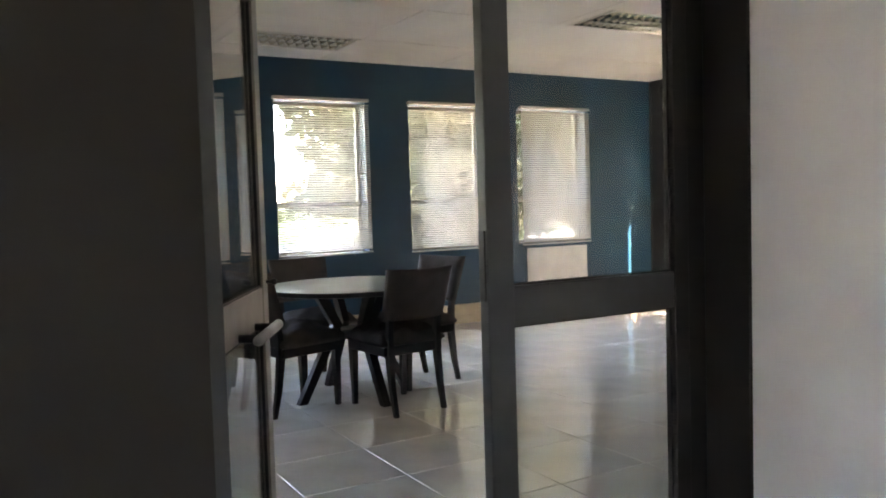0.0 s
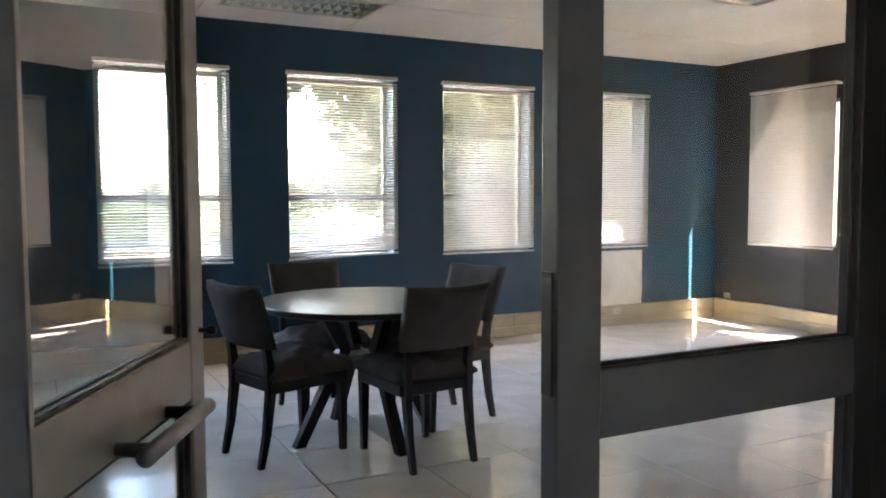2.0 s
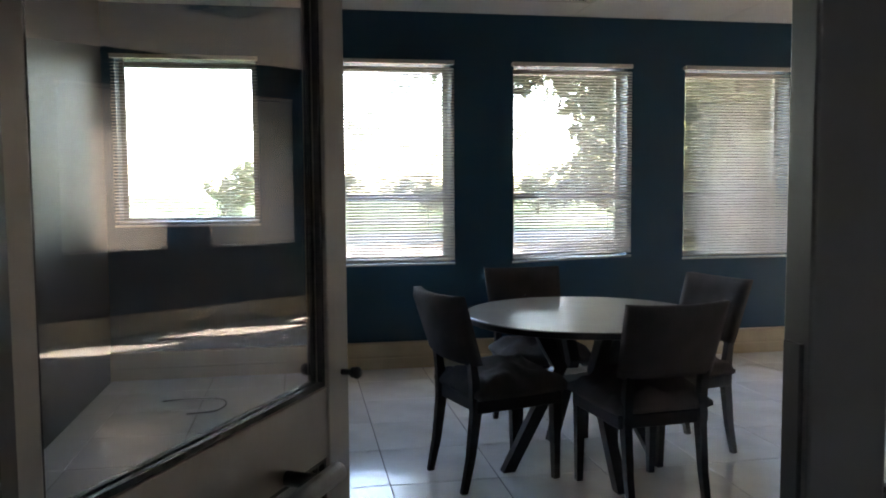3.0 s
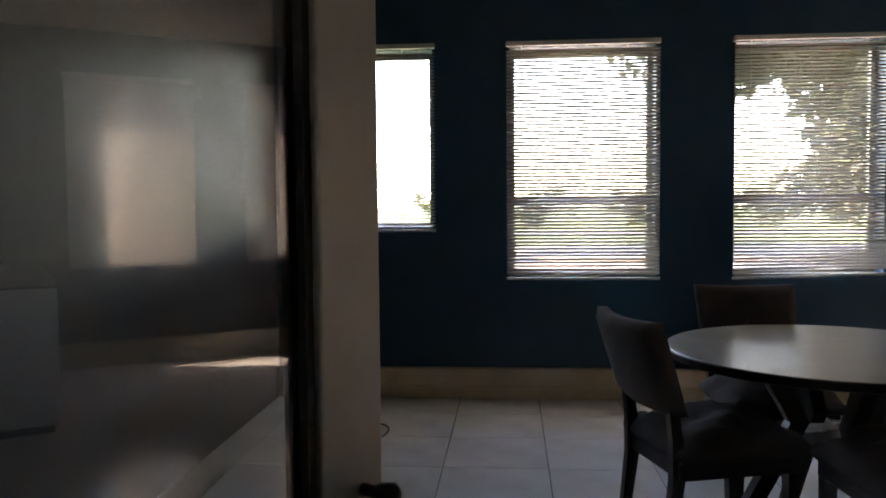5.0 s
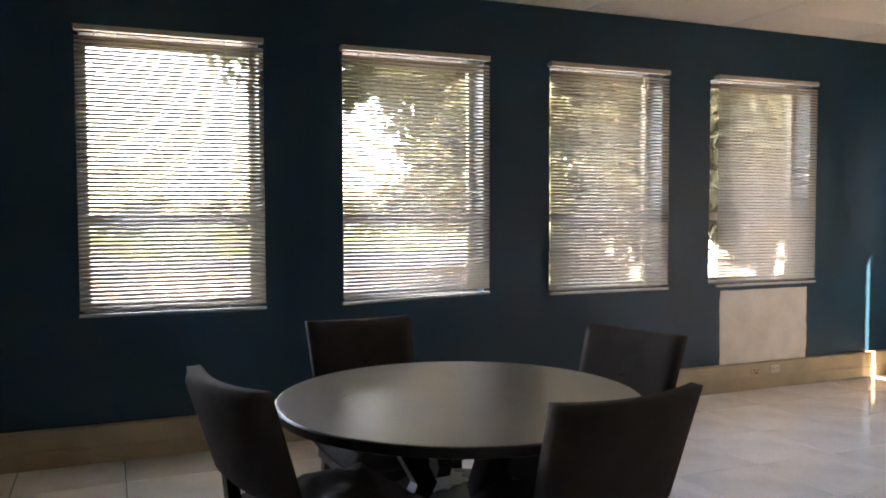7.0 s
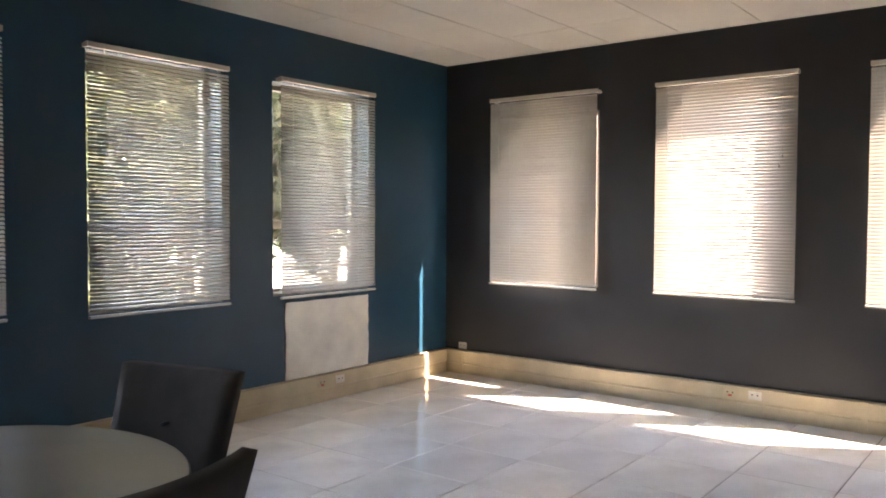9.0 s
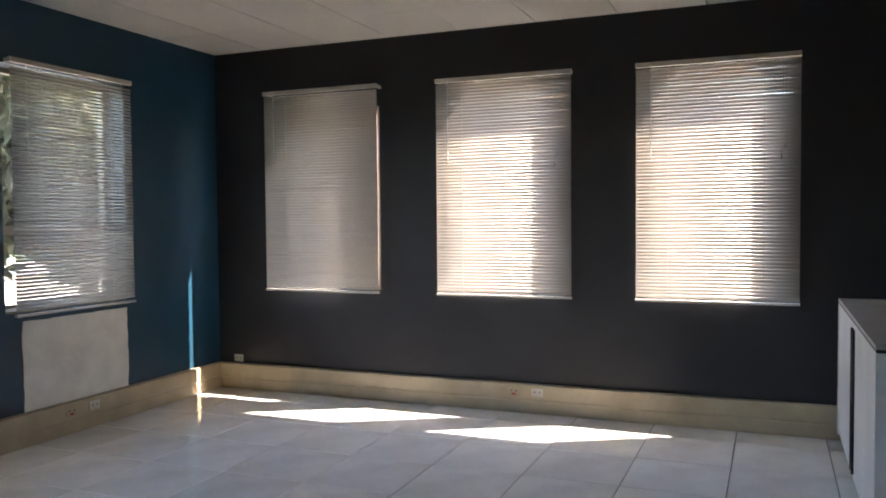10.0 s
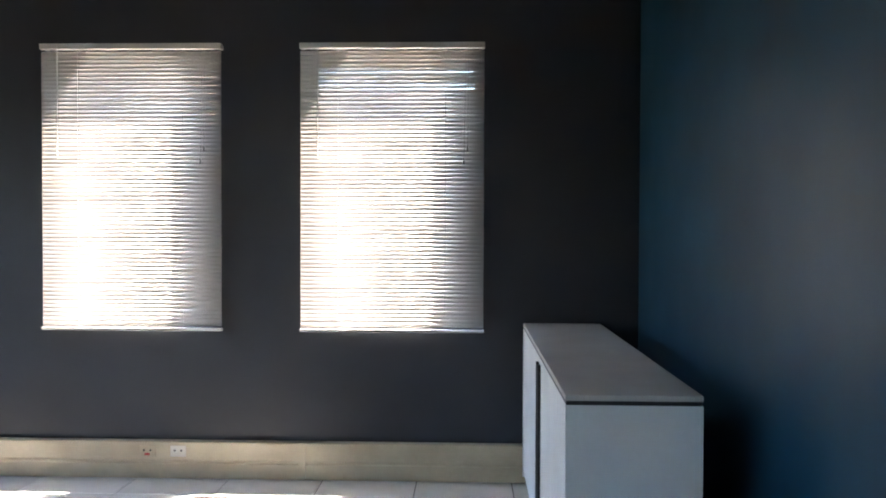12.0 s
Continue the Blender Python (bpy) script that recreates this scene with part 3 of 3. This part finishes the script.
def back_panel(w, z0, z1, thick):
    """Upholstered back, curved in plan, leaning backwards (towards -x)."""
    bm = bmesh.new()
    nu, nv = 12, 10
    def P(u, v, side):
        x = -0.10 * v - 0.035 * (1 - u * u) + (0.03 if side else 0)
        e = max(abs(u), abs(2 * v - 1))
        soft = thick * (1 - max(0, (e - 0.75) / 0.25) ** 2 * 0.75) / 2
        ww = w / 2 * (0.93 + 0.07 * v)
        z = z0 + (z1 - z0) * v + 0.008 * u * u * v
        return (x + (soft if side else -soft), u * ww, z)
    gs = [[[bm.verts.new(P(-1 + 2 * i / nu, j / nv, s)) for j in range(nv + 1)] for i in range(nu + 1)] for s in (0, 1)]
    for s, g in enumerate(gs):
        for i in range(nu):
            for j in range(nv):
                q = [g[i][j], g[i + 1][j], g[i + 1][j + 1], g[i][j + 1]]
                bm.faces.new(q if s else q[::-1])
    rim = [(i, 0) for i in range(nu)] + [(nu, j) for j in range(nv)] + [(i, nv) for i in range(nu, 0, -1)] + [(0, j) for j in range(nv, 0, -1)]
    a, b = gs
    for p, q in zip(rim, rim[1:] + rim[:1]):
        bm.faces.new((a[p[0]][p[1]], a[q[0]][q[1]], b[q[0]][q[1]], b[p[0]][p[1]]))
    return bm


def dining_chair(m):
    """Origin on the floor midway between the rear feet; it faces +x."""
    t = thing("dining_chair", "dark wooden dining chair with grey-brown padded seat and back", "chair", m, "chairs round the table")
    part("seat_frame", box_bm(0.055, -0.215, 0.365, 0.505, 0.215, 0.425, bev=0.006), M_WOOD, t)
    bm = padded(0.515, 0.495, 0.065, 26, 0.055, 3.1, 0.036)
    bmesh.ops.translate(bm, verts=bm.verts, vec=(0.295, 0, 0.42))
    part("seat", bm, M_FABRIC, t, "puffy grey-brown fabric seat", smooth=True)
    bm = back_panel(0.46, 0.585, 0.897, 0.055)
    bmesh.ops.translate(bm, verts=bm.verts, vec=(0.045, 0, 0))
    back = part("backrest", bm, M_FABRIC, t, "padded grey-brown fabric back", smooth=True)
    bm = tube(bmesh.new(), [(0.026, 0, 0.74), (0.05, 0, 0.74), (0.053, 0, 0.74)], [0.008, 0.008, 0.005], 12)
    part("button", bm, M_BLACK, back, "dark fabric button")
    for s in (-1, 1):
        y = s * 0.178
        part("rear_leg", square_leg(bmesh.new(), [(0.0, y, 0), (0.035, y, 0.16), (0.06, y, 0.36), (0.055, y, 0.5), (0.025, y, 0.72)], [(0.014, 0.014), (0.018, 0.016), (0.023, 0.018), (0.02, 0.018), (0.014, 0.016)]), M_WOOD, t)
        y = s * 0.19
        part("front_leg", square_leg(bmesh.new(), [(0.485, y, 0), (0.48, y, 0.37)], [(0.015, 0.015), (0.022, 0.022)]), M_WOOD, t)
    return t


chair = dining_chair(pose(2.23, 5.76, 0, 0, 0, 16))
copy_thing(chair, pose(3.085, 5.195, 0, 0, 0, 96))
copy_thing(chair, pose(3.727, 6.055, 0, 0, 0, 193))
copy_thing(chair, pose(2.885, 6.75, 0, 0, 0, 273))


def papers():
    bm = bmesh.new()
    for k in range(3):
        b2 = bmesh.new()
        box(b2, -0.085, -0.055, 0, 0.085, 0.055, 0.003)
        bmesh.ops.rotate(b2, verts=b2.verts, cent=(0, 0, 0), matrix=Matrix.Rotation(0.5 * k, 3, 'Z'))
        bmesh.ops.translate(b2, verts=b2.verts, vec=(0.01 * k, 0.012 * k, 0.0032 * k))
        me = bpy.data.meshes.new("tmp")
        b2.to_mesh(me)
        b2.free()
        bm.from_mesh(me)
    return bm


pp = tagged(part("paper_stack", papers(), M_PAPER), "a few white papers lying on the table's undershelf", "paper")
pp.matrix_basis = pose(2.92, 5.97, 0.4502, 0, 0, 20)


# ---- cabinet ----
def tambour_cabinet(x0, x1, y0, y1, h):
    t = thing("tambour_cabinet", "low light grey office cabinet with sliding tambour doors", "cabinet", pose(x0, y0, 0))
    w, d = x1 - x0, y1 - y0
    part("plinth", box_bm(0.02, 0.02, 0, w - 0.02, d - 0.03, 0.05), M_BLACK, t)
    part("end_panel", box_bm(0, 0, 0.05, 0.02, d, h - 0.03, bev=0.002), M_CAB, t)
    part("end_panel", box_bm(w - 0.02, 0, 0.05, w, d, h - 0.03, bev=0.002), M_CAB, t)
    part("back_panel", box_bm(0.02, 0, 0.05, w - 0.02, 0.015, h - 0.03), M_CAB, t)
    part("bottom_panel", box_bm(0.02, 0.015, 0.05, w - 0.02, d - 0.03, 0.07), M_CAB, t)
    part("top", box_bm(0, 0, h - 0.017, w, d, h, bev=0.002), M_CABTOP, t, "grey laminate top")
    part("edge_strip", box_bm(0.003, 0.003, h - 0.03, w - 0.003, d - 0.003, h - 0.017), M_BLACK, t, "black edge strip under the top")
    dw = (w - 0.04) / 2
    for k in range(2):
        xa = 0.02 + dw * k
        dr = part("tambour_door", box_bm(xa + 0.004, d - 0.022, 0.072, xa + dw - 0.004, d - 0.006, h - 0.034), M_CAB, t)
        xs = xa + dw - 0.05 if k == 0 else xa + 0.03
        part("grip_strip", box_bm(xs, d - 0.006, 0.1, xs + 0.024, d + 0.006, h - 0.06, bev=0.002), M_BLACK, dr, "black grip strip")
    return t


tambour_cabinet(6.03, 7.93, 3.235, 3.645, 0.872)


# ---- loose cable on the floor ----
def cable():
    pts = []
    for k in range(33):
        q = -1.2 + 3.6 * k / 32
        pts.append((0.87 + 0.21 * math.cos(q) - 0.06 * max(0, q - 1.6), 7.38 + 0.2 * math.sin(q) + 0.02 * math.sin(3 * q), 0.006))
    pts = [(0.86, 7.19, 0.006)] + pts
    return tube(bmesh.new(), pts, 0.005, 6)


tagged(part("loose_cable", cable(), M_CABLE, smooth=True), "thin dark cable lying in a loop on the tiles", "cable")

# ---- outside ----
def ground():
    bm = bmesh.new()
    r = 600
    vs = [bm.verts.new(p) for p in ((-r, -r, -0.3), (r, -r, -0.3), (r, r, -0.3), (-r, r, -0.3))]
    bm.faces.new(vs)
    return bm


structure("ground", ground(), M_GRASS, "green lawn stretching to the horizon", "ground")
structure("pavement", box_bm(1.2, YB + T, -0.32, 34, 34, -0.27), M_PAVE, "pale paved yard outside the windows", "pavement")
structure("road", box_bm(-60, 44, -0.32, 60, 50, -0.285), M_ASPH, "far asphalt road beyond the lawn", "road")


def leaf_cloud(bm, centre, radius, n, size, rng):
    for _ in range(n):
        d = Vector((rng.gauss(0, 1), rng.gauss(0, 1), rng.gauss(0, 0.8)))
        d = d.normalized() * radius * rng.random() ** 0.45
        p = Vector(centre) + d
        rot = Euler((rng.uniform(0, 6.3), rng.uniform(0, 6.3), rng.uniform(0, 6.3))).to_matrix()
        s = size * rng.uniform(0.6, 1.3)
        q = [bm.verts.new(p + rot @ Vector(v) * s) for v in ((-1, 0, 0), (0, -0.4, 0.06), (1, 0, 0), (0, 0.4, 0.06))]
        bm.faces.new(q)


def tree(x, y, h, spread, leaves, size, seed, label, z=-0.3, low=0.35, limbs=11):
    rng = random.Random(seed)
    t = thing("tree", label, "tree", pose(x, y, z), "trees outside")
    trunk = bmesh.new()
    tube(trunk, [(0, 0, 0), (0.05, 0.03, h * 0.2), (-0.04, 0.06, h * 0.45), (0.02, 0, h * 0.75)], [0.16, 0.12, 0.09, 0.03], 9)
    crown = bmesh.new()
    for k in range(limbs):
        a = rng.uniform(0, 6.3)
        z0 = h * rng.uniform(low * 0.7, 0.6)
        tip = Vector((math.cos(a) * spread * rng.uniform(0.4, 1), math.sin(a) * spread * rng.uniform(0.4, 1), z0 + h * rng.uniform(-0.05, 0.35)))
        tube(trunk, [(0, 0.04, z0), tip * 0.5 + Vector((0, 0, z0 * 0.55)), tip], [0.05, 0.03, 0.01], 6)
        for _ in range(4):
            c = tip + Vector((rng.gauss(0, 0.3), rng.gauss(0, 0.3), rng.gauss(0, 0.25))) * spread
            leaf_cloud(crown, c, spread * rng.uniform(0.18, 0.38), leaves // (4 * limbs), size, rng)
    part("trunk", trunk, M_BARK, t)
    part("crown", crown, M_LEAF, t, "loose crown of small leaves")
    return t


tree(9.4, 14.2, 4.6, 1.7, 12000, 0.14, 3, "leafy garden tree close to the windows")
tree(7.2, 14.4, 4.0, 1.05, 7000, 0.13, 31, "slender leafy garden tree in front of the windows", low=0.36, limbs=16)
tree(11.4, 13.2, 5.2, 2.0, 12000, 0.14, 4, "leafy garden tree beside the yard")
tree(13.2, 22.5, 10.0, 6.2, 80000, 0.3, 9, "large spreading tree with a high crown beyond the garden wall", low=0.78, limbs=36)
tree(14.4, 12.6, 5.0, 1.9, 11000, 0.14, 5, "leafy garden tree beside the yard")
for k in range(3, 9):
    tree(-26 + 7.5 * k, 58 + (k * 37 % 11), 2.3 + (k * 13 % 5) * 0.35, 1.9, 1800, 0.2, 20 + k, "distant bushy tree beyond the lawn", low=0.2)


def low_wall(x0, x1, y):
    t = tagged(part("garden_wall", box_bm(x0, y, -0.28, x1, y + 0.22, 0.35, bev=0.01), M_PALE), "low pale rendered garden wall", "wall")
    part("coping", box_bm(x0 - 0.03, y - 0.03, 0.35, x1 + 0.03, y + 0.25, 0.41, bev=0.01), M_PAVE, t)
    return t


low_wall(2.2, 16, 16.5)
# Unseen pale wall, added to reflect warm sunlight through the passage opening.
structure("bounce_wall", box_bm(-4.3, -6, -0.3, -4.1, 6, 2.5), M_PALE, "unseen pale wall added to bounce sunlight into the passage", "wall")


def neighbour(x0, x1, y0, y1, h, material, label, win=()):
    t = thing("outbuilding", label, "building", pose(x0, y0, -0.3))
    w, d = x1 - x0, y1 - y0
    part("wall", box_bm(0, 0, 0, w, d, h), material, t)
    part("roof", box_bm(-0.25, -0.25, h, w + 0.25, d + 0.25, h + 0.18, bev=0.02), M_ROOF, t)
    for a, b, z0, z1 in win:
        wn_ = part("window", box_bm(-0.03, a, z0, 0.02, b, z1, bev=0.005), M_WINFRAME, t)
        part("pane", box_bm(-0.036, a + 0.05, z0 + 0.05, -0.031, b - 0.05, z1 - 0.05), G_WIN, wn_)
    return t


neighbour(11.5, 15, 6.5, 10.6, 3.6, M_BRICK, "orange rendered outbuilding beside the yard")
neighbour(15.5, 22, -4, 6.0, 3.2, M_PALE, "pale rendered building across the side yard", ((1.5, 2.7, 1.0, 2.2), (5.0, 6.2, 1.0, 2.2)))
structure("side_yard", box_bm(XD + TE, -8, -0.32, 16, YB + T, -0.268), M_PAVE, "pale paved side yard", "pavement")


# ---- floor: grout bed and tiles ----
structure("floor", box_bm(-1.35, -1.75, -0.15, XD + TE, YB + T, -0.004), M_GROUT, "dark grout bed under the floor tiles", "floor")
floor_ob = bpy.data.objects["floor"]
tagged(floor_ob, "glossy pale grey porcelain tile floor with dark joints")
PX, PY = 0.5216, 0.515


def tile_mesh(w, d):
    bm = bmesh.new()
    e = 0.0015
    lo = [bm.verts.new(p) for p in ((0, 0, -0.008), (w, 0, -0.008), (w, d, -0.008), (0, d, -0.008))]
    mid = [bm.verts.new(p) for p in ((0, 0, -e), (w, 0, -e), (w, d, -e), (0, d, -e))]
    hi = [bm.verts.new(p) for p in ((e, e, 0), (w - e, e, 0), (w - e, d - e, 0), (e, d - e, 0))]
    for a, b in ((lo, mid), (mid, hi)):
        for k in range(4):
            q = (k + 1) % 4
            bm.faces.new((a[k], a[q], b[q], b[k]))
    bm.faces.new(hi)
    return finish("tile", bm, M_TILE)


cache = {}


def lay(x_min, x_max, y_min, y_max):
    i0, i1 = math.floor((x_min - 1.964) / PX), math.ceil((x_max - 1.964) / PX)
    j0, j1 = math.floor((y_min - 4.216) / PY), math.ceil((y_max - 4.216) / PY)
    g = 0.0025
    for i in range(i0, i1):
        for j in range(j0, j1):
            xa, xb = max(x_min, 1.964 + PX * i + g), min(x_max, 1.964 + PX * (i + 1) - g)
            ya, yb = max(y_min, 4.216 + PY * j + g), min(y_max, 4.216 + PY * (j + 1) - g)
            if xb - xa < 0.02 or yb - ya < 0.02:
                continue
            key = (round(xb - xa, 3), round(yb - ya, 3))
            if key not in cache:
                cache[key] = tile_mesh(*key)
            o = new("tile", cache[key])
            o.parent = floor_ob
            o.matrix_basis = pose(xa, ya, random.uniform(-0.0006, 0.0), random.uniform(-0.06, 0.06), random.uniform(-0.06, 0.06), 0)


lay(XL, XD, YR, YB)
lay(-1.2, 3.05, -1.6, YR - 0.001)
